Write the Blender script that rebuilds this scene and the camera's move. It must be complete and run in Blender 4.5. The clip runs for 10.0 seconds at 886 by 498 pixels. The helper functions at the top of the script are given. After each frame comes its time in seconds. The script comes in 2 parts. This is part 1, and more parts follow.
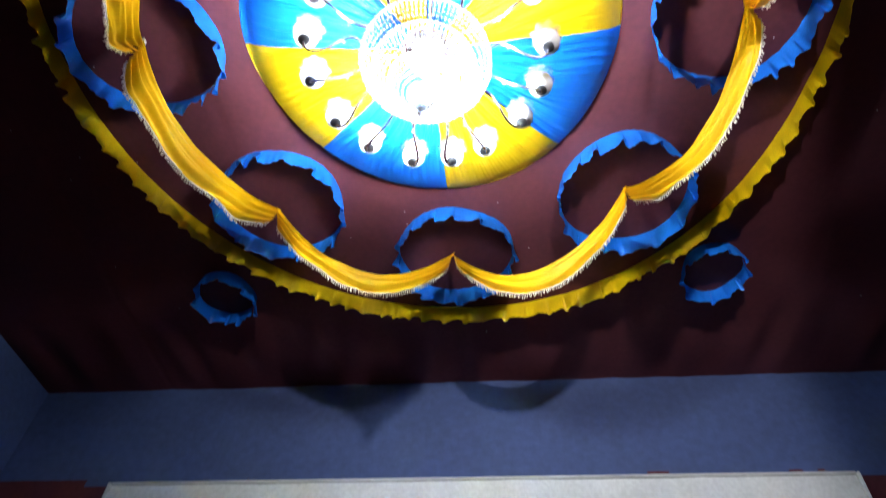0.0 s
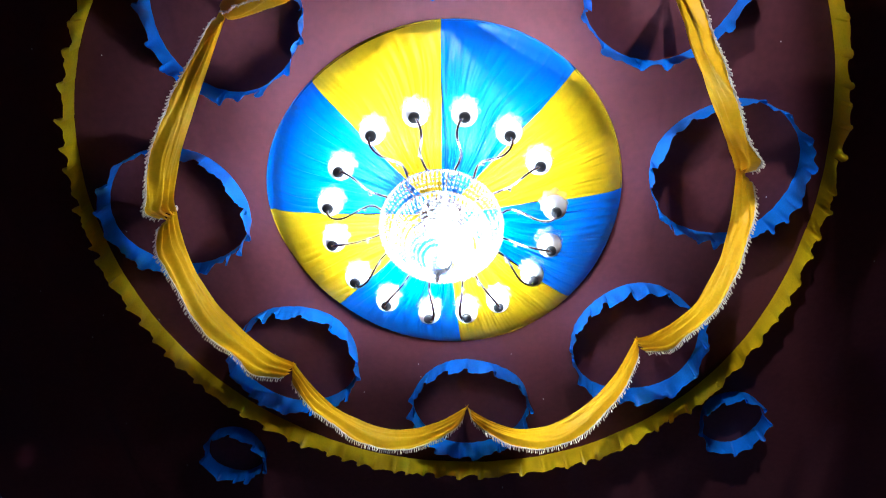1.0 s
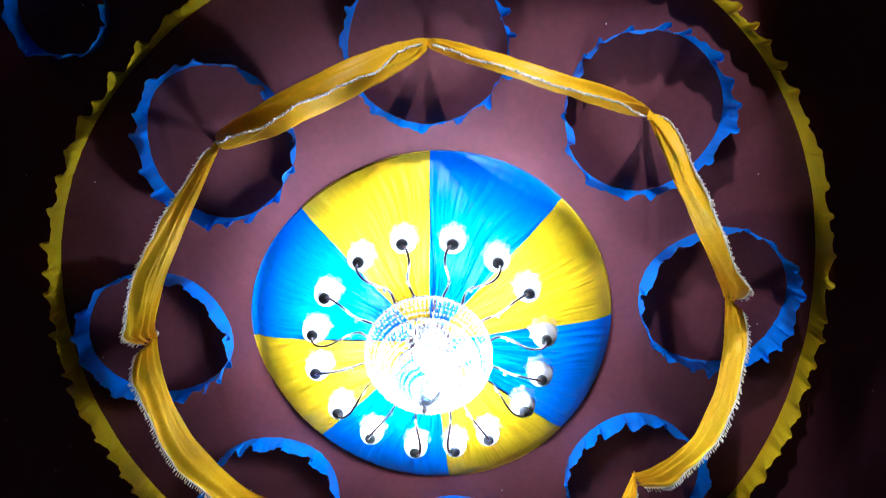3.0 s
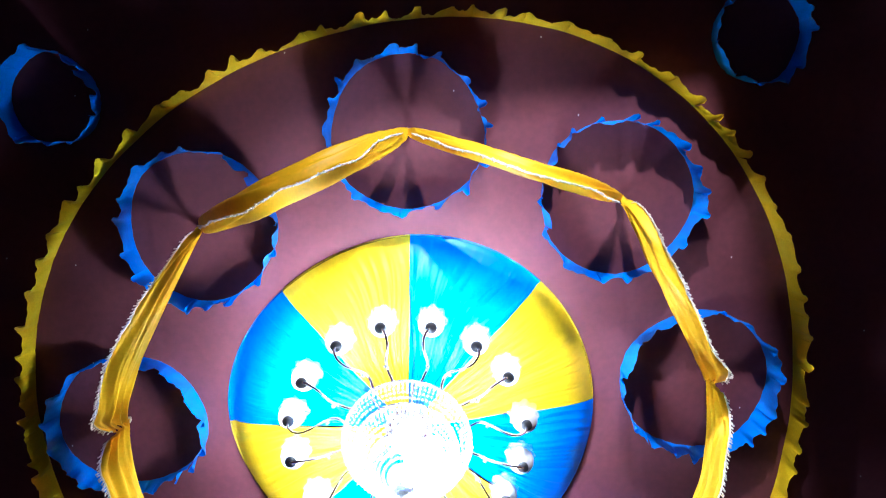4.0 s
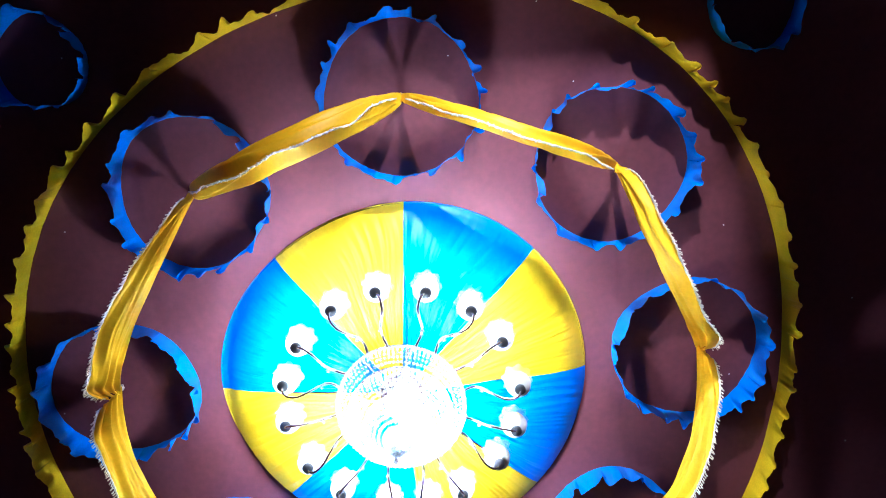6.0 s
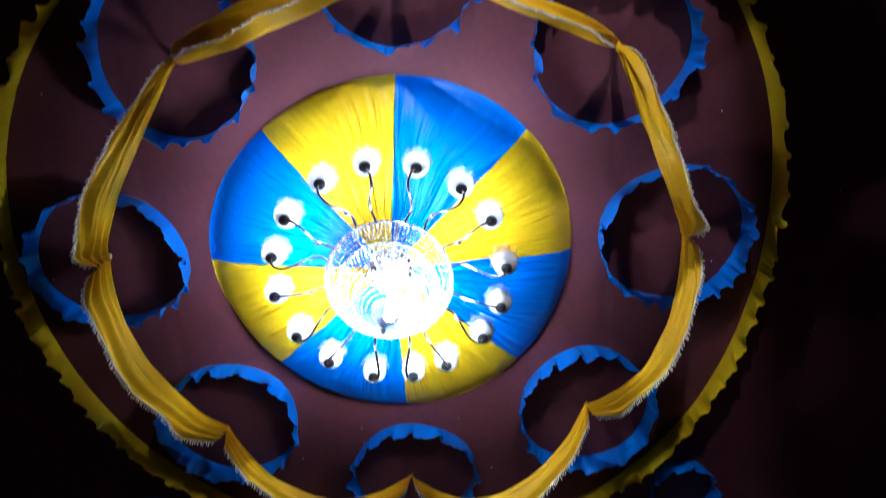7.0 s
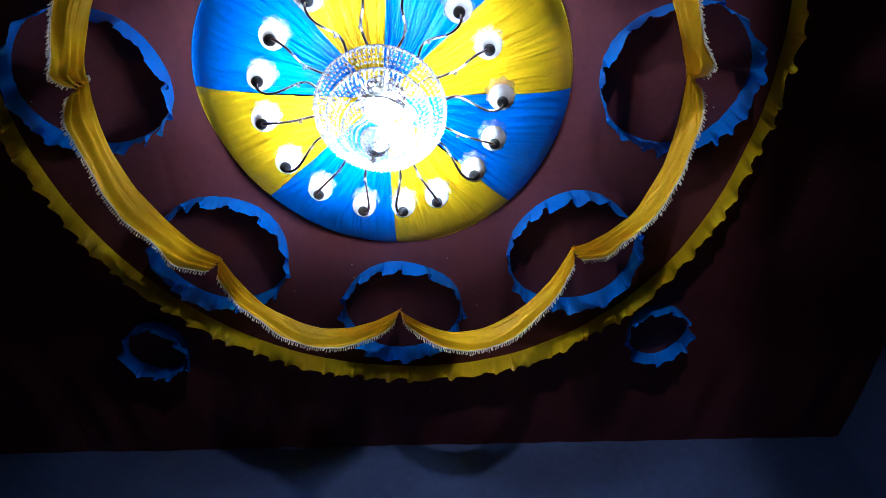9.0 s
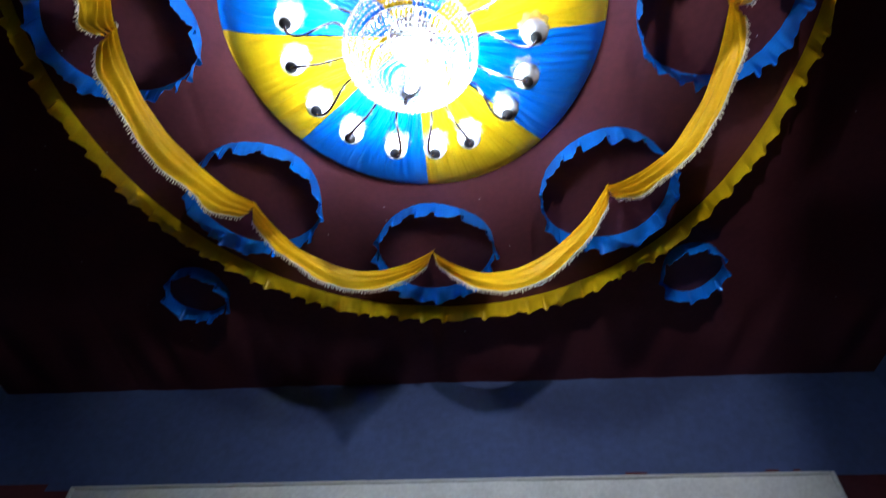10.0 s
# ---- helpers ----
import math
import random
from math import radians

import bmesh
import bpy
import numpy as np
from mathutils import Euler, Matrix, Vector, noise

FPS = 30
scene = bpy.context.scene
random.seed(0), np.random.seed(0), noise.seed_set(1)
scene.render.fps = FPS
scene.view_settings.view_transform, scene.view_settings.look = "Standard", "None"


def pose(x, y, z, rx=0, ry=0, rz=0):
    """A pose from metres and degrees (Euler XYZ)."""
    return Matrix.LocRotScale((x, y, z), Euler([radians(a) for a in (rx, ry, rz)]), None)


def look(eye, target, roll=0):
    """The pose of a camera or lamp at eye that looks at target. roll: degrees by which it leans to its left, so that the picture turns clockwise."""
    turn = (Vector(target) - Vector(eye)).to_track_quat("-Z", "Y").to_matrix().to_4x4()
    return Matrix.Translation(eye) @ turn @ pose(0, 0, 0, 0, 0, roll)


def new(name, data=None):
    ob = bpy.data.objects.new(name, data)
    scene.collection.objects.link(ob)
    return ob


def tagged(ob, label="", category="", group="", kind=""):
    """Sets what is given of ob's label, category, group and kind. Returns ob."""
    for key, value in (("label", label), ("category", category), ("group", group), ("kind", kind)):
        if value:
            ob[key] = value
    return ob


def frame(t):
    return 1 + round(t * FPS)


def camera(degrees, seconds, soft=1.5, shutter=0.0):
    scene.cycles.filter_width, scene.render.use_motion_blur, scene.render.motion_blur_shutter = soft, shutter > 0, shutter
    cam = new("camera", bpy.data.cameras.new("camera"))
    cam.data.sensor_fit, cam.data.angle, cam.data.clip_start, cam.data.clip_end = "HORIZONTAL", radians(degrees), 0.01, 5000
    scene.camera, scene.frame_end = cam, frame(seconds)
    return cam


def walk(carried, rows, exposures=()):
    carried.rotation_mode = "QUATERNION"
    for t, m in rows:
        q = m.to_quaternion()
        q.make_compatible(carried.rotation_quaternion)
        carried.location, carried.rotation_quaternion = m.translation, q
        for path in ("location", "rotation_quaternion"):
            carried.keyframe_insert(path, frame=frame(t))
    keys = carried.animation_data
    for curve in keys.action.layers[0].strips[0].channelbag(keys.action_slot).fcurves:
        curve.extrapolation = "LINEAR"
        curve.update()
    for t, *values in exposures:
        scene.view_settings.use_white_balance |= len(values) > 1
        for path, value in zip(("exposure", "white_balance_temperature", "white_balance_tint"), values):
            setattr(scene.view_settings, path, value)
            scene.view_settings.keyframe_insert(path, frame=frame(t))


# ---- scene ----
cam = camera(68.6, 10.0, soft=0.85, shutter=0.4)
PATH = [
    (0, (0.255, -0.034, 1.605), (0.1, 1.277, 3.108), 2.8),
    (0.5, (0.221, -0.095, 1.588), (0.075, 1.008, 3.249), 2.8),
    (1, (0.223, -0.146, 1.586), (0.073, 0.816, 3.333), 3.8),
    (1.5, (0.21, -0.095, 1.674), (0.062, 0.816, 3.448), 3.9),
    (2, (0.212, -0.125, 1.639), (0.073, 0.738, 3.438), 3.8),
    (2.5, (0.213, -0.138, 1.637), (0.1, 0.616, 3.486), 3.7),
    (4, (0.267, -0.157, 1.616), (0.233, 0.23, 3.578), 0.3),
    (4.5, (0.263, -0.154, 1.606), (0.257, 0.174, 3.579), -3.8),
    (5, (0.259, -0.142, 1.61), (0.248, 0.254, 3.571), -3.3),
    (6.5, (0.229, -0.081, 1.609), (0.235, 0.448, 3.538), -4.4),
    (7, (0.225, -0.05, 1.616), (0.238, 0.726, 3.459), -3.6),
    (7.5, (0.228, 0.001, 1.623), (0.225, 1.034, 3.335), -2.1),
    (8, (0.227, 0.041, 1.615), (0.235, 1.193, 3.25), -1.9),
    (8.5, (0.231, 0.058, 1.614), (0.241, 1.223, 3.24), -1.6),
    (9, (0.227, 0.05, 1.613), (0.249, 1.21, 3.242), -1.7),
    (9.5, (0.237, 0.044, 1.614), (0.251, 1.209, 3.239), -1.3),
    (10, (0.206, 0.043, 1.62), (0.136, 1.346, 3.135), 0.6),
]
EXPOSURES = [
    (0, 0.6, 6550, 10), (0.5, 0.5, 6200, 10), (1, 0.05, 6050, 10), (1.5, -0.25, 5900, 10), (2, -0.35, 5800, 10), (2.5, -0.2, 5700, 10),
    (4, 0.9, 5600, 10), (4.5, 1.2, 5450, 10), (5, 1.1, 5450, 10), (6.5, 0.45, 5600, 10), (7, -0.8, 5700, 10), (7.5, 0.0, 5750, 10),
    (8, -0.5, 5800, 10), (8.5, -0.9, 5800, 10), (9, -1.0, 5800, 10), (9.7, -0.95, 5900, 10), (10, -0.4, 6150, 10),
]
walk(cam, [(t, look(eye, target, roll)) for t, eye, target, roll in PATH], EXPOSURES)

# ---- light ----
world = bpy.data.worlds.new("night")
scene.world = world
world.use_nodes = True
world.node_tree.nodes["Background"].inputs[0].default_value = (0.3, 0.4, 0.8, 1)
world.node_tree.nodes["Background"].inputs[1].default_value = 0.0003

BULB_GLOW = 700.0
BOWL_GLOW = 620.0
# flood light of the neighbouring bay, shining in under the header
flood = new("flood_light", bpy.data.lights.new("flood_light", "SPOT"))
flood.data.energy = 540
flood.data.color = (1.0, 0.98, 1.0)
flood.data.spot_size, flood.data.spot_blend, flood.data.shadow_soft_size = radians(59), 1.0, 0.06
flood.matrix_world = look((0.92, -2.58, 3.05), (0.75, 2.3, 4.9))

CEIL = 4.6
CX, CY = 0.0, 1.24


# ---- materials ----
def material(name, base, rough=0.6, metal=0.0, vary=0.25, scale=6.0, bump=0.0, bump_scale=400.0, sheen=0.0, spec=0.5, weave=False):
    m = bpy.data.materials.new(name)
    m.use_nodes = True
    nt = m.node_tree
    b = nt.nodes["Principled BSDF"]
    co = nt.nodes.new("ShaderNodeTexCoord")
    n1 = nt.nodes.new("ShaderNodeTexNoise")
    n1.inputs["Scale"].default_value, n1.inputs["Detail"].default_value = scale, 6
    n2 = nt.nodes.new("ShaderNodeTexNoise")
    n2.inputs["Scale"].default_value, n2.inputs["Detail"].default_value = scale * 14, 3
    add = nt.nodes.new("ShaderNodeMath")
    add.operation = "ADD"
    ramp = nt.nodes.new("ShaderNodeMapRange")
    ramp.inputs["From Min"].default_value, ramp.inputs["From Max"].default_value = 0.7, 1.3
    ramp.inputs["To Min"].default_value, ramp.inputs["To Max"].default_value = 1 - vary, 1 + vary * 0.6
    mul = nt.nodes.new("ShaderNodeVectorMath")
    mul.operation = "SCALE"
    mul.inputs[0].default_value = base
    L = nt.links.new
    L(co.outputs["Object"], n1.inputs["Vector"])
    L(co.outputs["Object"], n2.inputs["Vector"])
    L(n1.outputs["Fac"], add.inputs[0])
    L(n2.outputs["Fac"], add.inputs[1])
    L(add.outputs[0], ramp.inputs["Value"])
    L(ramp.outputs[0], mul.inputs["Scale"])
    L(mul.outputs[0], b.inputs["Base Color"])
    b.inputs["Roughness"].default_value, b.inputs["Metallic"].default_value = rough, metal
    b.inputs["Specular IOR Level"].default_value = spec
    if sheen:
        b.inputs["Sheen Weight"].default_value, b.inputs["Sheen Roughness"].default_value = sheen, 0.4
        b.inputs["Sheen Tint"].default_value = (*[min(1, c * 1.5 + 0.1) for c in base], 1)
    if bump:
        bn = nt.nodes.new("ShaderNodeBump")
        bn.inputs["Strength"].default_value, bn.inputs["Distance"].default_value = bump, 0.002
        n3 = nt.nodes.new("ShaderNodeTexNoise")
        n3.inputs["Scale"].default_value = bump_scale
        L(co.outputs["Object"], n3.inputs["Vector"])
        L(n3.outputs["Fac"], bn.inputs["Height"])
        L(bn.outputs[0], b.inputs["Normal"])
    return m


def cloth_sheer(m, amount):
    """Lets a share of the light through thin cloth."""
    nt = m.node_tree
    b = nt.nodes["Principled BSDF"]
    out = nt.nodes["Material Output"]
    tr = nt.nodes.new("ShaderNodeBsdfTranslucent")
    mix = nt.nodes.new("ShaderNodeMixShader")
    mix.inputs[0].default_value = amount
    nt.links.new(b.inputs["Base Color"].links[0].from_socket, tr.inputs["Color"])
    nt.links.new(b.outputs[0], mix.inputs[1])
    nt.links.new(tr.outputs[0], mix.inputs[2])
    nt.links.new(mix.outputs[0], out.inputs["Surface"])
    return m


MAROON = material("maroon_cloth", (0.104, 0.025, 0.034), 0.7, vary=0.18, scale=2.2, bump=0.25, bump_scale=500, spec=0.25)
BLUE_SATIN = cloth_sheer(material("blue_satin", (0.010, 0.20, 0.80), 0.27, vary=0.15, scale=9, bump=0.5, bump_scale=30, spec=1.0), 0.22)
YELLOW_SATIN = cloth_sheer(material("yellow_satin", (0.80, 0.52, 0.004), 0.30, vary=0.14, scale=9, bump=0.5, bump_scale=30, spec=0.7), 0.25)
GOLD_VELVET = cloth_sheer(material("golden_cloth", (0.90, 0.50, 0.003), 0.5, vary=0.08, scale=5, bump=0.25, bump_scale=60, spec=0.3), 0.2)
BLUE_LINING = material("blue_lining", (0.004, 0.165, 0.76), 0.42, vary=0.1, scale=3, bump=0.25, bump_scale=70, spec=0.4)
YELLOW_LINING = material("yellow_lining", (0.78, 0.50, 0.004), 0.45, vary=0.08, scale=3, bump=0.25, bump_scale=70, spec=0.3)
NAVY = material("navy_cloth", (0.052, 0.082, 0.21), 0.75, vary=0.2, scale=1.6, bump=0.3, bump_scale=600, sheen=0.1)
WHITE_CLOTH = material("white_cloth", (0.68, 0.70, 0.70), 0.7, vary=0.15, scale=3, bump=0.3)
BRAID = material("silver_braid", (0.72, 0.62, 0.50), 0.45, metal=0.1, vary=0.4, scale=60)
CHROME = material("chrome", (0.75, 0.75, 0.78), 0.15, metal=1.0, vary=0.1, scale=30)
BLACK = material("black_socket", (0.04, 0.04, 0.046), 0.4, vary=0.3, scale=30)
FLOOR = material("grey_carpet", (0.09, 0.05, 0.05), 0.9, vary=0.3, scale=3, bump=0.4)


def glass_like(name, tint, milk, haze, rough):
    """Thin glass: a clear share, a hazy share that scatters light, and a glossy coat."""
    m = bpy.data.materials.new(name)
    m.use_nodes = True
    nt = m.node_tree
    nt.nodes.remove(nt.nodes["Principled BSDF"])
    out = nt.nodes["Material Output"]
    clr = nt.nodes.new("ShaderNodeBsdfTransparent")
    clr.inputs[0].default_value = (*tint, 1)
    trl = nt.nodes.new("ShaderNodeBsdfTranslucent")
    trl.inputs[0].default_value = (*tint, 1)
    dif = nt.nodes.new("ShaderNodeBsdfDiffuse")
    dif.inputs[0].default_value = (*tint, 1)
    hz = nt.nodes.new("ShaderNodeMixShader")
    hz.inputs[0].default_value = milk
    glo = nt.nodes.new("ShaderNodeBsdfGlossy")
    glo.inputs["Roughness"].default_value = rough
    fr = nt.nodes.new("ShaderNodeFresnel")
    fr.inputs[0].default_value = 1.5
    a = nt.nodes.new("ShaderNodeMixShader")
    a.inputs[0].default_value = haze
    c = nt.nodes.new("ShaderNodeMixShader")
    L = nt.links.new
    L(trl.outputs[0], hz.inputs[1])
    L(dif.outputs[0], hz.inputs[2])
    L(clr.outputs[0], a.inputs[1])
    L(hz.outputs[0], a.inputs[2])
    L(fr.outputs[0], c.inputs[0])
    L(a.outputs[0], c.inputs[1])
    L(glo.outputs[0], c.inputs[2])
    L(c.outputs[0], out.inputs["Surface"])
    return m


FROSTED = glass_like("frosted_glass", (0.78, 0.78, 0.80), 0.975, 1.0, 0.15)
CLEAR = glass_like("clear_glass", (0.96, 0.97, 0.98), 0.5, 0.25, 0.05)
AMBER = glass_like("amber_glass", (0.95, 0.80, 0.55), 0.5, 0.35, 0.05)
CRYSTAL = glass_like("cut_crystal", (0.95, 0.97, 1.0), 0.5, 0.22, 0.03)


def glow(name, colour, strength):
    m = bpy.data.materials.new(name)
    m.use_nodes = True
    b = m.node_tree.nodes["Principled BSDF"]
    b.inputs["Base Color"].default_value = (0.9, 0.9, 0.9, 1)
    b.inputs["Emission Color"].default_value = (*colour, 1)
    b.inputs["Emission Strength"].default_value = strength
    return m


BULB = glow("lit_bulb", (0.80, 0.92, 1.0), BULB_GLOW)
BULB_BRIGHT = glow("bright_bulb", (0.80, 0.92, 1.0), BULB_GLOW * 1.8)
BULB_BOWL = glow("lit_bowl_bulb", (0.80, 0.92, 1.0), BOWL_GLOW)
BULB_OFF = material("unlit_bulb", (0.8, 0.8, 0.78), 0.3, vary=0.05, scale=20)


# ---- builders ----
def empty(name, place=(0, 0, 0)):
    ob = new(name)
    ob.location = place
    return ob


def mesh_object(name, verts, faces, mat, parent=None, label="", smooth=True, kind=""):
    me = bpy.data.meshes.new(name)
    me.from_pydata([tuple(v) for v in verts], [], faces)
    if smooth:
        me.polygons.foreach_set("use_smooth", [True] * len(me.polygons))
    me.materials.append(mat)
    me.update()
    ob = new(name, me)
    if parent:
        ob.parent = parent
    return tagged(ob, label=label, kind=kind)


def grid_faces(n, m, closed=False, start=0):
    """Quads of a grid of n columns with m rows each; closed joins the last column to the first."""
    f = []
    for i in range(n if closed else n - 1):
        j = (i + 1) % n
        for k in range(m - 1):
            f.append((start + i * m + k, start + j * m + k, start + j * m + k + 1, start + i * m + k + 1))
    return f


def box(name, lo, hi, mat, parent=None, label=""):
    bm = bmesh.new()
    bmesh.ops.create_cube(bm, size=1)
    for v in bm.verts:
        v.co = Vector([(a + b) / 2 + (b - a) * c for a, b, c in zip(lo, hi, v.co)])
    bmesh.ops.bevel(bm, geom=bm.edges[:], offset=0.006, segments=2, affect="EDGES")
    me = bpy.data.meshes.new(name)
    bm.to_mesh(me)
    bm.free()
    me.materials.append(mat)
    ob = new(name, me)
    if parent:
        ob.parent = parent
    return tagged(ob, label=label)


def tube_geometry(points, radius, sides=8):
    pts = [Vector(p) for p in points]
    verts = []
    for i, p in enumerate(pts):
        d = (pts[min(i + 1, len(pts) - 1)] - pts[max(i - 1, 0)]).normalized()
        a = d.orthogonal().normalized() if abs(d.z) > 0.95 else d.cross(Vector((0, 0, 1))).normalized()
        b = d.cross(a)
        r = radius(i / (len(pts) - 1)) if callable(radius) else radius
        for s in range(sides):
            w = 2 * math.pi * s / sides
            verts.append(p + a * math.cos(w) * r + b * math.sin(w) * r)
    faces = []
    for i in range(len(pts) - 1):
        for s in range(sides):
            s2 = (s + 1) % sides
            faces.append((i * sides + s, i * sides + s2, (i + 1) * sides + s2, (i + 1) * sides + s))
    faces.append(tuple(range(sides))[::-1])
    faces.append(tuple(range((len(pts) - 1) * sides, len(pts) * sides)))
    return verts, faces


def tube(name, points, radius, mat, parent=None, label="", sides=8):
    return mesh_object(name, *tube_geometry(points, radius, sides), mat, parent, label)


def lathe(name, profile, mat, parent=None, label="", seg=28, wave=0.0, waves=8):
    """Turns a profile of (radius, height) round z; wave ripples the last rows."""
    verts = []
    n = len(profile)
    for i in range(seg):
        w = 2 * math.pi * i / seg
        for k, (r, z) in enumerate(profile):
            rr = r * (1 + wave * math.sin(waves * w) * (k / (n - 1)) ** 2)
            zz = z + wave * 0.06 * math.cos(waves * w) * (k / (n - 1)) ** 3
            verts.append((rr * math.cos(w), rr * math.sin(w), zz))
    return mesh_object(name, verts, grid_faces(seg, n, True), mat, parent, label)


def ring_tube(name, radius, z, thick, mat, parent=None, label="", seg=64, sides=8, centre=(0, 0)):
    verts = []
    for i in range(seg):
        w = 2 * math.pi * i / seg
        for s in range(sides):
            a = 2 * math.pi * s / sides
            rr = radius + thick * math.cos(a)
            verts.append((centre[0] + rr * math.cos(w), centre[1] + rr * math.sin(w), z + thick * math.sin(a)))
    faces = []
    for i in range(seg):
        j = (i + 1) % seg
        for s in range(sides):
            t = (s + 1) % sides
            faces.append((i * sides + s, j * sides + s, j * sides + t, i * sides + t))
    return mesh_object(name, verts, faces, mat, parent, label)


def smooth_noise(x, y=0.0, z=0.0):
    return noise.noise(Vector((x, y, z)))


# ---- the room ----
TURN = -0.3  # the room stands slightly askew to the ceiling's pattern
ROOM = pose(0, 0, 0, 0, 0, TURN)
FAR, NEAR, WEST, EAST = 3.92, -1.3, -3.32, 3.1


def in_room(ob):
    ob.matrix_world = ROOM
    return ob


# ceiling of sewn cloth panels, drawn tight, with soft sags and gathers at the far end
def ceiling():
    nx, ny = 300, 260
    x0, x1, y0, y1 = WEST - 0.1, EAST + 0.1, -6.2, FAR + 0.1
    verts, faces = [], []
    for i in range(nx):
        x = x0 + (x1 - x0) * i / (nx - 1)
        for j in range(ny):
            y = y0 + (y1 - y0) * j / (ny - 1)
            s = ((x + 0.05) / 1.12) % 1.0
            seam = max(0, 1 - min(s, 1 - s) * 1.12 / 0.02)
            z = CEIL + 0.006 * seam
            slackness = min(1, max(0, (math.hypot(x - CX, y - CY) - 0.9) / 0.45))
            z -= slackness * (0.006 * math.sin(math.pi * s) + 0.008 * smooth_noise(x * 0.9, y * 0.7))
            end = 0.75 * math.sin(math.pi * min(1, max(0, (y - 3.0) / 1.0))) ** 1.5
            z -= end * (0.018 * math.sin(x * 17 + 2.2 * smooth_noise(x * 2, y * 0.8)) + 0.012 * smooth_noise(x * 9, y * 1.2, 4))
            verts.append((x, y, z + 0.004 * slackness - 0.0005))
    faces = grid_faces(nx, ny)
    # the cloth has a back
    return mesh_object("ceiling", verts, faces, MAROON)


tagged(in_room(ceiling()), "dark maroon stretched cloth ceiling with faint seams and gathers", "ceiling", kind="structure")
tagged(in_room(box("roof", (WEST - 0.2, -6.3, CEIL + 0.08), (EAST + 0.2, FAR + 0.2, CEIL + 0.16), MAROON)), "plain cover above the cloth ceiling", "roof", kind="structure")
tagged(in_room(box("floor", (WEST - 0.2, -6.3, -0.1), (EAST + 0.2, FAR + 0.2, 0), FLOOR)), "plain dark carpeted floor", "floor", kind="structure")


def cloth_wall(name, a, b, z0, z1, mat, label, wave=0.012, pitch=0.32, thick=0.05, parent=None):
    """An upright cloth panel from a to b with soft vertical folds and a back."""
    a, b = Vector((*a, 0)), Vector((*b, 0))
    d = b - a
    n = max(8, int(d.length / 0.03))
    side = Vector((-d.y, d.x, 0)).normalized()
    rows = 14
    verts = []
    for i in range(n):
        s = i / (n - 1)
        for k in range(rows):
            w = k / (rows - 1)
            z = z0 + (z1 - z0) * w
            o = wave * (smooth_noise(s * d.length / pitch, w * 0.6, len(name)) + 0.4 * smooth_noise(s * d.length / pitch * 3, w * 0.5, 7))
            p = a + d * s + side * (o + 0.012)
            verts.append((p.x, p.y, z))
    faces = grid_faces(n, rows)
    base = len(verts)
    for s in (0, 1):
        for z in (z0, z1):
            p = a + d * s - side * thick
            verts.append((p.x, p.y, z))
    faces.append((base, base + 1, base + 3, base + 2))
    return mesh_object(name, verts, faces, mat, parent, label)


BAND = 3.85
for name, a, b in (("wall_north", (EAST, FAR), (WEST, FAR)), ("wall_west", (WEST, FAR), (WEST, -6.2)), ("wall_east", (EAST, -6.2), (EAST, FAR))):
    tagged(in_room(cloth_wall(name, a, b, 0, BAND, MAROON, "maroon cloth wall hung in soft folds")), category="wall", kind="structure")
for name, a, b in (("valance_north", (EAST, FAR - 0.004), (WEST, FAR - 0.004)), ("valance_west", (WEST + 0.004, FAR), (WEST + 0.004, -6.2)), ("valance_east", (EAST - 0.004, -6.2), (EAST - 0.004, FAR))):
    tagged(in_room(cloth_wall(name, a, b, BAND - 0.05, CEIL + 0.02, NAVY, "dark blue cloth band below the ceiling", wave=0.006, pitch=0.9)), category="valance", kind="structure")
tagged(in_room(cloth_wall("header", (WEST, NEAR), (EAST, NEAR), BAND + 0.035, CEIL + 0.02, NAVY, "dark blue cloth header over the opening", wave=0.006, pitch=0.9)), category="valance", kind="structure")
tagged(in_room(box("wall_south", (WEST, -6.3, 0), (EAST, -6.2, CEIL), MAROON)), "plain maroon wall behind the next bay", "wall", kind="structure")

# unseen cloths added beside the opening to cut the flood light's sideways spread
for name, a, b in (("curtain_east", (1.22, NEAR), (EAST, NEAR)), ("curtain_west", (WEST, NEAR), (-0.35, NEAR))):
    tagged(in_room(cloth_wall(name, a, b, 0, BAND + 0.035, MAROON, "unseen maroon cloth added beside the opening to narrow the flood light", wave=0.03, pitch=0.22)), category="curtain", kind="structure")

# white cloth pelmet over the far entrance
pelmet = tagged(empty("pelmet"), "white cloth-covered pelmet on the dark blue band", "pelmet")
pelmet.matrix_world = ROOM
P0, P1, PY = -2.375, 2.385, FAR - 0.03
cloth_wall("face", (P1, PY - 0.06), (P0, PY - 0.06), 3.30, 3.765, WHITE_CLOTH, "", wave=0.008, pitch=0.2, thick=0.05, parent=pelmet)
box("top_board", (P0, PY - 0.1, 3.755), (P1, PY, 3.77), WHITE_CLOTH, pelmet)
box("end_board", (P0 - 0.02, PY - 0.1, 3.35), (P0, PY, 3.77), WHITE_CLOTH, pelmet)
box("end_board", (P1, PY - 0.1, 3.35), (P1 + 0.02, PY, 3.77), WHITE_CLOTH, pelmet)


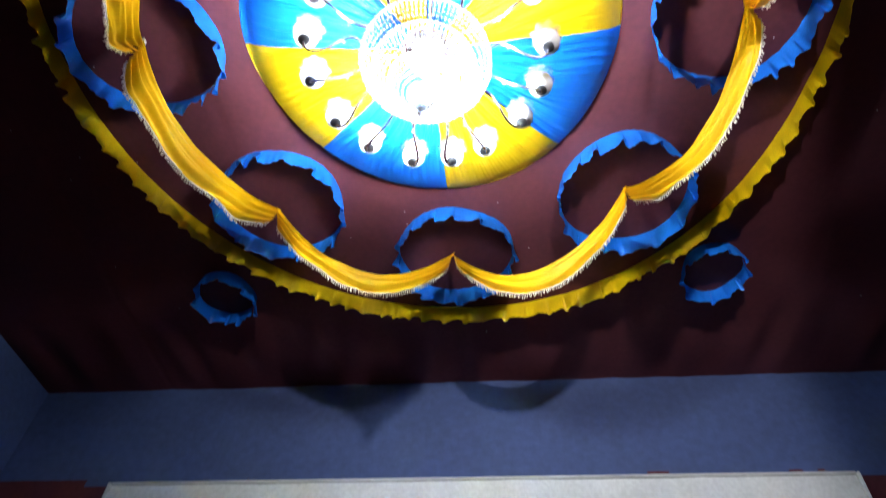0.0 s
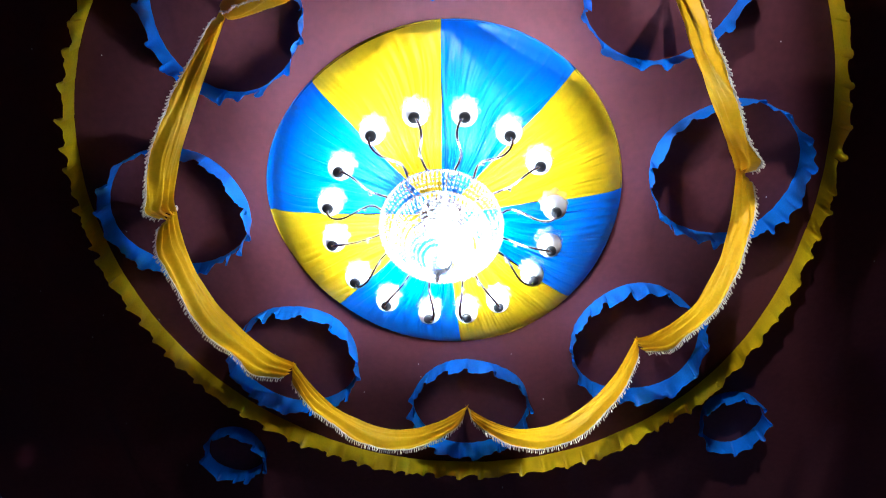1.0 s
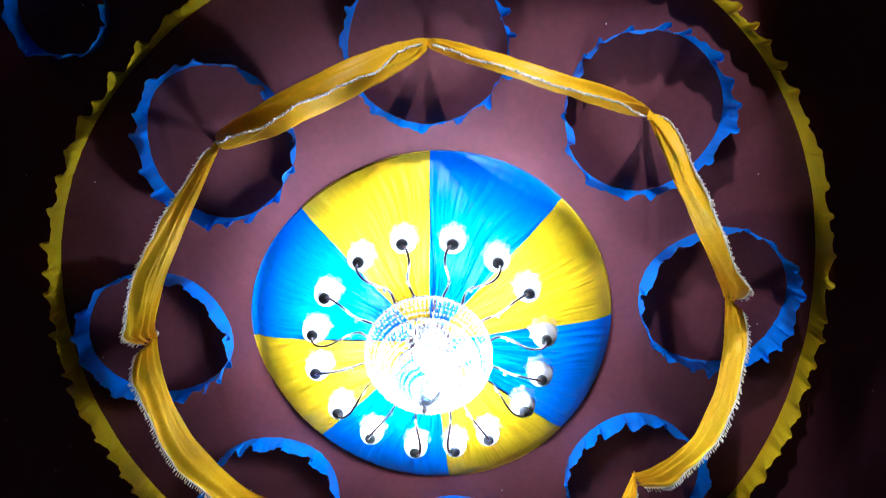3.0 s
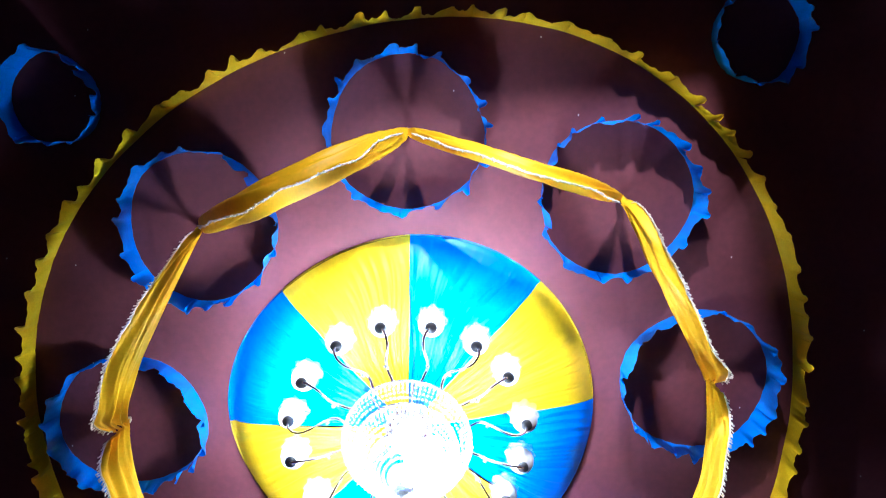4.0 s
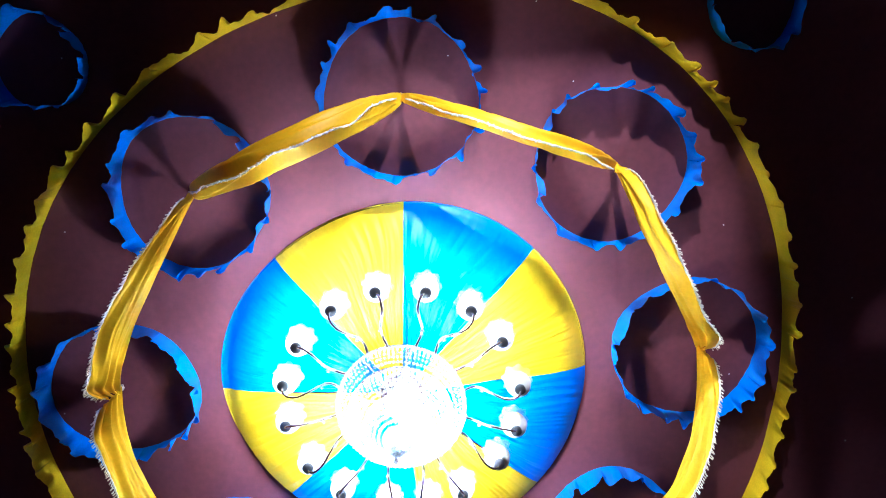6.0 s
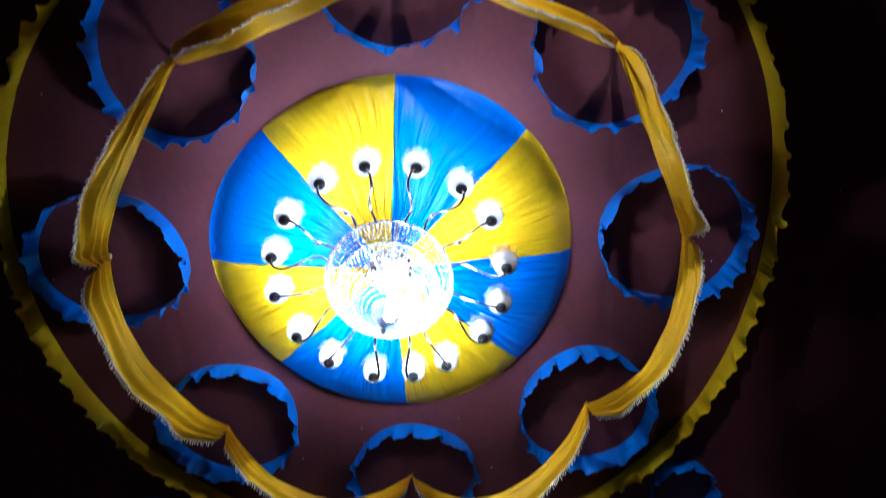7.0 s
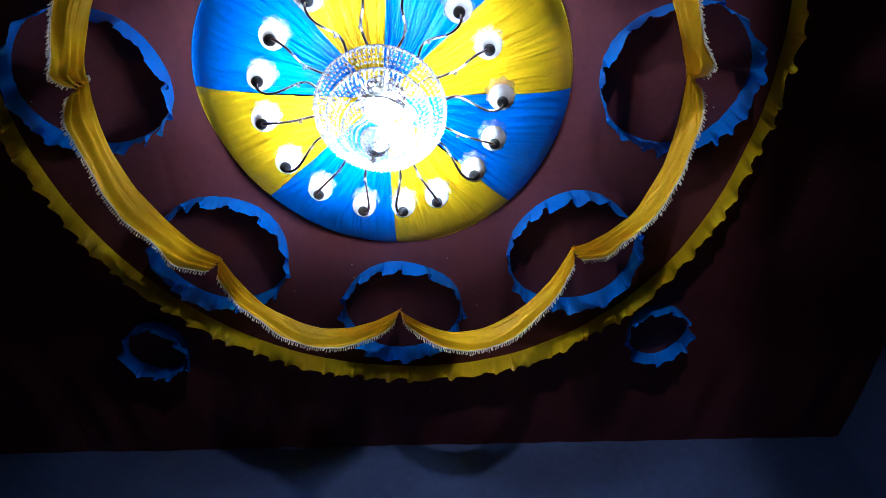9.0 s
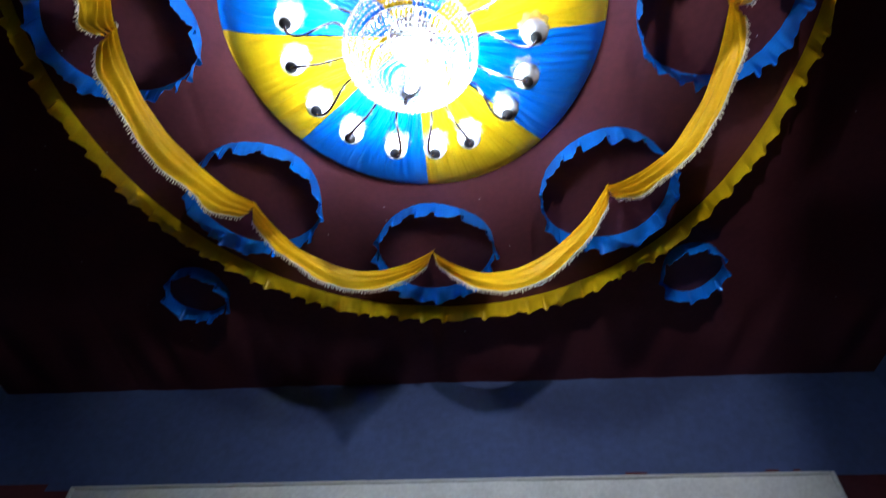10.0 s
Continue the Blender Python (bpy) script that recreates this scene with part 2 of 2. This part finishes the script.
# ---- frilled ribbons pinned to the ceiling ----
def frill(name, radius_at, pleats, depth, mat, label, group, seed, flare=0.026, place=(0, 0)):
    """A pleated ribbon pinned by its upper edge along a closed line; its free edge falls in uneven pleats."""
    rng = random.Random(seed)
    rows = 6
    ring = tagged(empty(name, (*place, CEIL)), label, "frill", group)
    bounds = [0.0]
    for _ in range(pleats):
        bounds.append(bounds[-1] + rng.uniform(0.6, 1.45))
    total = bounds[-1]
    for p in range(pleats):
        a0, a1 = bounds[p] / total * 2 * math.pi, bounds[p + 1] / total * 2 * math.pi
        lift, kick, dip, tilt = rng.uniform(0.2, 1.4), rng.uniform(0.15, 0.9), rng.uniform(-0.06, 0.06), rng.uniform(-0.7, 0.8)
        verts = []
        steps = (0.0, 0.07, 0.14, 0.21, 0.28, 0.35, 0.42, 0.49, 0.56, 0.63, 0.70, 0.77, 0.84, 0.90, 0.95, 0.98, 1.0)
        for u in steps:
            # the ribbon runs out to a crest and folds sharply back under the next pleat
            over = max(0, (u - 0.85) / 0.15)
            ang = a0 + (a1 - a0) * (u + 0.20 * over * (1.2 - over))
            crest = (u / 0.98) ** 1.5 if u <= 0.98 else 0.0
            belly = math.sin(math.pi * min(1, u / 0.9))
            for k in range(rows):
                w = k / (rows - 1)
                r = radius_at(ang) + flare * (0.25 * w + tilt * w * (1 - u) + kick * crest * (0.25 * w + 0.75 * w * w) - 0.6 * belly * w * lift)
                r += flare * 0.45 * (0.35 + kick) * w * math.exp(-((u - 0.88) / 0.07) ** 2)
                r += 0.012 * w * smooth_noise(ang * radius_at(ang) * 34, w * 1.5, seed) + 0.004 * smooth_noise(ang * 9, w * 3, seed)
                z = -depth * w * (1 - 0.07 * crest * kick + dip * (u - 0.3)) + 0.005 * smooth_noise(ang * 6, 3, seed) * w
                verts.append((r * math.cos(ang), r * math.sin(ang), 0.002 + z))
        mesh_object("pleat", verts, grid_faces(len(steps), rows), mat, ring)
    return ring


RINGS = [
    (0.098, -0.113, 0.347, 0.346), (1.029, 0.257, 0.351, 0.355), (1.379, 1.178, 0.357, 0.351), (0.991, 2.185, 0.356, 0.371),
    (0.025, 2.593, 0.347, 0.336), (-0.954, 2.158, 0.360, 0.349), (-1.380, 1.165, 0.366, 0.333), (-0.886, 0.234, 0.341, 0.352),
]
SMALL_RINGS = [(-1.512, 2.888, 0.184, 0.195), (1.590, 2.809, 0.181, 0.203), (1.666, -0.402, 0.192, 0.197), (-1.456, -0.391, 0.198, 0.198)]


def oval(rx, ry, i, uneven):
    """Radius of a hand-pinned ring: an oval, a little out of true."""
    return lambda a: rx * ry / math.hypot(ry * math.cos(a), rx * math.sin(a)) * (1 + uneven * math.sin(3 * a + i * 2.1) + 0.6 * uneven * math.sin(5 * a + i))


for i, (x, y, rx, ry) in enumerate(RINGS):
    frill("frill_ring", oval(rx, ry, i, 0.016), 17, 0.125, BLUE_SATIN, "blue satin ribbon pleated into a ring on the maroon ceiling", "blue rings round the canopy", 20 + i, place=(x, y))
for i, (x, y, rx, ry) in enumerate(SMALL_RINGS):
    frill("frill_ring", oval(rx, ry, i, 0.03), 10, 0.11, BLUE_SATIN, "small blue satin ribbon ring outside the yellow circle", "small blue rings in the corners", 40 + i, place=(x, y))


def outer_line(a):
    """Radius of the great yellow circle, a little squared and uneven."""
    wave = 1.861 + 0.039 * math.cos(a) - 0.063 * math.sin(a) - 0.010 * math.sin(2 * a)
    return wave - 0.029 * math.cos(3 * a) - 0.0155 * math.sin(3 * a) - 0.014 * math.cos(4 * a) + 0.0045 * math.sin(4 * a)


frill("frill_circle", outer_line, 90, 0.125, YELLOW_SATIN, "large circle of pleated yellow satin ribbon on the ceiling", "", 60, place=(0, 1.3))


# ---- the round canopy of eight cloth sectors ----
canopy = tagged(empty("ceiling_canopy", (CX, CY, CEIL)), "round canopy of gathered blue and yellow cloth sectors", "canopy")
BORDERS = [-85.6, -43.0, -0.4, 44.6, 89.3, 139.4, 182.2, 230.3, 274.4]


GATHER = (0.017, -0.15)  # the gather hangs plumb over the chandelier, off the rim's middle


def canopy_radius(a):
    wave = 0.8755 + 0.009 * math.cos(a) - 0.016 * math.sin(a) + 0.006 * math.cos(2 * a) + 0.006 * math.sin(2 * a)
    return wave - 0.017 * math.cos(3 * a) - 0.011 * math.sin(3 * a) + 0.0075 * math.cos(4 * a)


def canopy_height(r, a, w, seed):
    """Drop below the ceiling: a rounded hoop at the rim, then cloth drawn down to a gather in the middle."""
    t = r / 0.885
    drop = 0.006 + 0.45 * max(0.0, 1 - t) ** 0.8
    if t > 0.93:
        drop *= math.sqrt(max(0.0, 1 - ((t - 0.93) / 0.07) ** 2)) * 0.8 + 0.2
    slack = math.sin(math.pi * min(1, t * 1.02))
    bent = a + 0.10 * smooth_noise(r * 2.2, a * 1.5, seed)
    ripple = smooth_noise(bent * 8, r * 1.4, seed) * 0.010
    ripple += (0.2 - abs(smooth_noise(bent * 17, r * 1.3, seed + 5))) * 0.030
    ripple += (0.2 - abs(smooth_noise(bent * 38 + r, r * 1.2, seed + 9))) * 0.021 * (1 - 0.3 * t)
    seam = 0.012 * math.exp(-(w / 0.02) ** 2)
    return -max(0.0032, drop + ripple * (0.15 + 1.1 * slack) - seam * slack)


for s in range(8):
    a0, a1 = radians(BORDERS[s]), radians(BORDERS[s + 1])
    na, nr = 150, 44
    verts = []
    for i in range(na):
        f = i / (na - 1)
        for k in range(nr):
            t = 0.06 + 0.94 * k / (nr - 1)
            a = a0 + (a1 - a0) * f
            r = t * canopy_radius(a)
            edge = min(f, 1 - f) * (a1 - a0) * r
            lean = 0.02 * smooth_noise(r * 3, a0 if f < 0.5 else a1, 2) * (1 - t)
            verts.append((r * math.cos(a + lean) + GATHER[0] * (1 - t), r * math.sin(a + lean) + GATHER[1] * (1 - t), canopy_height(r, a, edge, s * 11)))
    blue = s % 2 == 0
    mesh_object("sector", verts, grid_faces(na, nr), BLUE_LINING if blue else YELLOW_LINING, canopy, "gathered blue cloth sector" if blue else "gathered yellow cloth sector")
for s in range(8):
    a0, a1 = radians(BORDERS[s]), radians(BORDERS[s + 1])
    pts = []
    for i in range(26):
        a = a0 + (a1 - a0) * i / 25
        r = canopy_radius(a) + 0.004
        pts.append((r * math.cos(a), r * math.sin(a), -0.0015 + 0.001 * smooth_noise(a * 12, s)))
    tube("rim_piping", pts, 0.0028, BLUE_SATIN if s % 2 == 0 else YELLOW_SATIN, canopy)


# ---- swags ----
CUSPS = {
    "N": (0.103, -0.123), "NE": (1.045, 0.256), "E": (1.432, 1.153), "SE": (0.998, 2.157),
    "S": (0.008, 2.592), "SW": (-0.985, 2.200), "W": (-1.397, 1.156), "NW": (-0.888, 0.233),
}


def bowed(a, m, b, s):
    c = 2 * m - (a + b) / 2
    return a * (1 - s) ** 2 + c * 2 * s * (1 - s) + b * s * s


def swag(c0, c1, up, low, seed, ends=(0.045, 0.045), belly=0.035, back=None):
    """A cloth hung from two cusps; up and low are the middles of its upper line and its hem. belly: how far it swells inwards;
    back: how far a second layer, folded up from the hem, swells on the inner side."""
    a, b = Vector((*CUSPS[c0], CEIL - 0.03)), Vector((*CUSPS[c1], CEIL - 0.03))
    out = Vector((b - a).cross(Vector((0, 0, 1)))).normalized()
    mid = (a + b) / 2
    if out.dot(mid - Vector((CX, CY, CEIL))) < 0:
        out = -out
    along = (b - a).normalized()
    a, b = a - along * 0.008, b + along * 0.008
    up, low = Vector(up), Vector(low)
    n, m = 72, 34
    rng = random.Random(seed)
    ph = [rng.uniform(0, 6.28) for _ in range(6)]
    verts, hem = [], []
    for i in range(n):
        s = i / (n - 1)
        u = bowed(a, up, b, s)
        near_end = min(s, 1 - s)
        end = ends[0] if s < 0.5 else ends[1]
        spread = math.sin(math.pi * s) ** (0.33 if end > 0.045 else 0.65)
        full = 1 + (0.25 if end > 0.1 else 0.0) * math.exp(-((near_end - 0.13) / 0.08) ** 2)
        l = u + (low - up) * spread * full + along * (0.03 if s < 0.5 else -0.03) * (1 - spread) + Vector((0, 0, -ends[0] * (1 - s) - ends[1] * s)) * (1 - spread)
        face = (l - u).cross(along).normalized()
        if face.dot(out) < 0:
            face = -face
        gather = abs(2 * s - 1)
        for k in range(m if back is None else 2 * m - 1):
            w = k / (m - 1)
            swell = belly
            if w > 1:
                w, swell = 2 - w, back
            p = u.lerp(l, w)
            ray = w * (0.75 + 0.25 * gather) + 0.10 * smooth_noise(s * 2.1, w * 1.5, seed + 2)
            fold = 0.017 * (0.3 + 0.7 * gather) * math.sin(ray * 22 + ph[0] + 2.4 * smooth_noise(s * 3.5, w * 2, seed))
            fold += 0.010 * smooth_noise(ray * 9, s * 2.2, seed + 4)
            fold += 0.008 * smooth_noise(ray * 26, s * 2.5, seed + 8)
            fold += swell * math.sin(math.pi * w ** 1.5) * (1 - gather ** 2) ** 0.7
            p = p - face * fold + Vector((0, 0, 0.006 * smooth_noise(s * 9, w, seed)))
            verts.append(p)
            if k == m - 1:
                hem.append(p.copy())
    thing = tagged(empty("swag", (0, 0, 0)), "golden yellow cloth swag with a fringed braid hem", "swag", "swags round the canopy")
    mesh_object("cloth", verts, grid_faces(n, len(verts) // n), GOLD_VELVET, thing)
    # braid and fringe along the hem
    tube("braid", hem, lambda q: 0.0042 + 0.0012 * math.sin(q * 260), BRAID, thing, "pale beaded braid", sides=6)
    fv, ff = [], []
    length = sum((hem[i + 1] - hem[i]).length for i in range(n - 1))
    count = int(length / 0.014)
    for j in range(count):
        q = (j + 0.5) / count * (n - 1)
        i = int(q)
        p = hem[i].lerp(hem[min(i + 1, n - 1)], q - i)
        d = Vector((rng.uniform(-0.005, 0.005), rng.uniform(-0.005, 0.005), -rng.uniform(0.022, 0.031)))
        gv, gf = tube_geometry([p, p + d * 0.6, p + d], lambda q: 0.0016 + 0.0020 * q, 5)
        base = len(fv)
        fv += gv
        ff += [tuple(base + x for x in f) for f in gf]
    mesh_object("fringe", fv, ff, BRAID, thing, "pale tassel fringe", kind="stuff")
    return thing


swag("S", "SW", (-0.470, 2.408, 4.234), (-0.460, 2.418, 4.096), 1, (0.05, 0.13))
swag("S", "SE", (0.505, 2.392, 4.19), (0.505, 2.398, 4.04), 2, (0.05, 0.13))
swag("SW", "W", (-1.202, 1.613, 4.34), (-1.250, 1.600, 4.17), 3, (0.13, 0.13))
swag("SE", "E", (1.228, 1.628, 4.25), (1.260, 1.605, 4.10), 4, (0.14, 0.13))
swag("E", "NE", (1.165, 0.700, 4.29), (1.222, 0.680, 4.13), 5, (0.13, 0.05), belly=0.02, back=0.035)
swag("NE", "N", (0.574, 0.050, 4.29), (0.572, 0.068, 4.13), 6, belly=-0.045, back=0.022)
swag("N", "NW", (-0.388, 0.052, 4.29), (-0.385, 0.060, 4.13), 7, belly=-0.07, back=0.06)
swag("NW", "W", (-1.109, 0.736, 4.27), (-1.190, 0.708, 4.14), 8, (0.04, 0.15))


def knot(key, seed):
    """A little rosette of braid that ties two swags to the ceiling."""
    rng = random.Random(seed)
    x, y = CUSPS[key]
    pts = []
    for i in range(46):
        a = i * 0.9
        r = 0.006 + 0.009 * abs(math.sin(i * 0.77))
        pts.append((x + r * math.cos(a), y + r * math.sin(a), CEIL - 0.005 - 0.03 * i / 45 + rng.uniform(-0.004, 0.004)))
    tagged(tube("tie_knot", pts, 0.0035, BRAID, sides=5), "knotted pale braid tying the swags to the ceiling", "knot", "knots of the swags")


for i, key in enumerate(("N", "NE", "NW", "W")):
    knot(key, 70 + i)


# ---- chandelier ----
AX, AY = 0.017, 1.09
chandelier = tagged(empty("chandelier", (AX, AY, CEIL - 0.371)), "crystal bowl chandelier with chrome arms and glass shades", "chandelier")
chandelier.scale = (0.885, 0.885, 0.885)
lathe("ceiling_plate", [(0.001, -0.10), (0.11, -0.10), (0.12, -0.115), (0.10, -0.135), (0.03, -0.15), (0.001, -0.15)], CHROME, chandelier)
tube("stem", [(0, 0, 0.42), (0, 0, -0.30)], 0.014, BULB_OFF, chandelier, sides=12)
lathe("hub", [(0.001, -0.19), (0.05, -0.19), (0.075, -0.205), (0.075, -0.225), (0.05, -0.24), (0.001, -0.24)], BULB_OFF, chandelier, "white hub disc", seg=48)
TIERS = [(0.287, -0.22), (0.228, -0.33), (0.150, -0.44), (0.060, -0.54), (0.010, -0.65)]
for k in range(8):
    a = math.pi * k / 4 + 0.2
    tube("spoke", [(0.07 * math.cos(a), 0.07 * math.sin(a), -0.215), (0.287 * math.cos(a), 0.287 * math.sin(a), -0.22)], 0.004, CHROME, chandelier, sides=6)
for r, z in TIERS[:-2]:
    ring_tube("tier_ring", r, z, 0.005, CHROME, chandelier)


def octahedron(p, rx, rz, spin):
    a = [Vector((rx * math.cos(spin + k * math.pi / 2), rx * math.sin(spin + k * math.pi / 2), 0)) for k in range(4)]
    v = [p + Vector((0, 0, rz)), *[p + q for q in a], p - Vector((0, 0, rz))]
    f = [(0, 1 + k, 1 + (k + 1) % 4) for k in range(4)] + [(5, 1 + (k + 1) % 4, 1 + k) for k in range(4)]
    return v, f


rng = random.Random(5)
for (r0, z0), (r1, z1) in zip(TIERS, TIERS[1:]):
    strands = max(30, int(2 * math.pi * r0 / 0.020))
    beads = int(math.hypot(r1 - r0, z1 - z0) / 0.016)
    verts, faces = [], []
    for s in range(strands):
        a = 2 * math.pi * s / strands
        for k in range(beads + 1):
            q = k / beads
            sag = 0.028 * math.sin(math.pi * q) * (1 if r0 > 0.1 else 0.2)
            r, z = r0 + (r1 - r0) * q + sag, z0 + (z1 - z0) * q
            v, f = octahedron(Vector((r * math.cos(a), r * math.sin(a), z + rng.uniform(-0.002, 0.002))), 0.0083, 0.0078, rng.uniform(0, 1.5))
            base = len(verts)
            verts += v
            faces += [tuple(base + x for x in g) for g in f]
    mesh_object("crystal_tier", verts, faces, CRYSTAL, chandelier, "strings of clear crystal beads", smooth=False, kind="stuff")
v, f = octahedron(Vector((0, 0, -0.70)), 0.013, 0.040, 0.3)
mesh_object("finial", v, f, CRYSTAL, chandelier, "clear crystal drop", smooth=False)
for x, y, z, k in ((0.095, 0.085, -0.33, 2.0), (0.03, 0.03, -0.37, 1.1), (0.0, 0.13, -0.33, 1.0), (0.13, -0.02, -0.32, 1.0)):
    b = lathe("bowl_bulb", [(0.001, 0.05), (0.012, 0.05), (0.016, 0.03), (0.028, 0.005), (0.030, -0.012), (0.020, -0.032), (0.001, -0.04)], BULB_BOWL, chandelier, "lit lamp inside the bowl", seg=20)
    b.location, b.scale = (x, y, z), (k, k, k)

ARM = [(0.265, -0.205), (0.30, -0.185), (0.335, -0.180), (0.37, -0.197), (0.405, -0.225), (0.44, -0.248), (0.475, -0.262), (0.512, -0.262), (0.538, -0.248), (0.545, -0.225)]


def fine(points, per=4):
    """Smooths a line of (a, b) points."""
    res = []
    P = [points[0], *points, points[-1]]
    for i in range(1, len(P) - 2):
        for k in range(per):
            t = k / per
            res.append(tuple(0.5 * (2 * p1 + (p2 - p0) * t + (2 * p0 - 5 * p1 + 4 * p2 - p3) * t * t + (3 * p1 - p0 - 3 * p2 + p3) * t ** 3) for p0, p1, p2, p3 in zip(P[i - 1], P[i], P[i + 1], P[i + 2])))
    return res + [points[-1]]


ARM_ANGLES = (-97.1, -73.6, -50.5, -29, -3.1, 18.8, 38.5, 63.2, 81.8, 102.5, 126.9, 148.7, 173.4, 194.5, 215.3, 240.3)
for i, degrees in enumerate(ARM_ANGLES):
    a = radians(degrees)
    sway = rng.uniform(0.014, 0.030) * (1 if i % 2 else -1)
    ux, uy = Vector((math.cos(a), math.sin(a), 0)), Vector((-math.sin(a), math.cos(a), 0))
    pts = []
    curve = fine(ARM)
    for k, (r, z) in enumerate(curve):
        q = k / (len(curve) - 1)
        pts.append(ux * r + uy * sway * math.sin(2 * math.pi * q) + Vector((0, 0, z)))
    arm = tube("arm", pts, 0.0062, CHROME, chandelier, "wavy chrome arm", sides=8)
    tip = pts[-1]
    lit = i not in (4, 5, 6)
    sock = lathe("socket", [(0.001, -0.012), (0.021, -0.012), (0.026, -0.006), (0.025, 0.014), (0.018, 0.026), (0.001, 0.026)], BLACK, arm, "black lamp socket", seg=18)
    cup = lathe("shade_cup", [(0.020, 0.002), (0.036, 0.008), (0.051, 0.024), (0.059, 0.046), (0.059, 0.068), (0.053, 0.086)], FROSTED, arm, "frosted white glass cup", seg=32)
    rim = lathe("shade_rim", [(0.053, 0.086), (0.054, 0.096), (0.060, 0.108), (0.070, 0.119)], AMBER if i == 4 else CLEAR, arm, "clear scalloped glass rim", seg=48, wave=0.10, waves=8)
    bulb = lathe("bulb", [(0.001, 0.022), (0.010, 0.024), (0.014, 0.030), (0.021, 0.044), (0.018, 0.058), (0.001, 0.066)], (BULB_BRIGHT if 10 <= i <= 14 else BULB) if lit else BULB_OFF, arm, "glowing white bulb" if lit else "unlit white bulb", seg=16)
    for o in (sock, cup, rim, bulb):
        o.location = tip
    # a crystal drop hanging from the arm
    m = pts[len(pts) // 3]
    v, f = octahedron(m + Vector((0, 0, -0.030)), 0.011, 0.018, a)
    mesh_object("crystal_drop", v, f, CRYSTAL, arm, "clear crystal drop", smooth=False)

# ---- flecks of glitter stuck to the ceiling cloth ----
rng = random.Random(9)
fv, ff = [], []
for _ in range(60):
    x, y = rng.uniform(-2.6, 2.6), rng.uniform(-0.9, 3.6)
    if math.hypot(x - CX, y - CY) < 0.95:
        continue
    v, f = octahedron(Vector((x, y, CEIL - 0.012)), 0.004, 0.003, rng.uniform(0, 1.5))
    base = len(fv)
    fv += v
    ff += [tuple(base + q for q in g) for g in f]
tagged(mesh_object("glitter", fv, ff, WHITE_CLOTH, smooth=False), "tiny pale flecks stuck on the ceiling cloth", "glitter", kind="stuff")
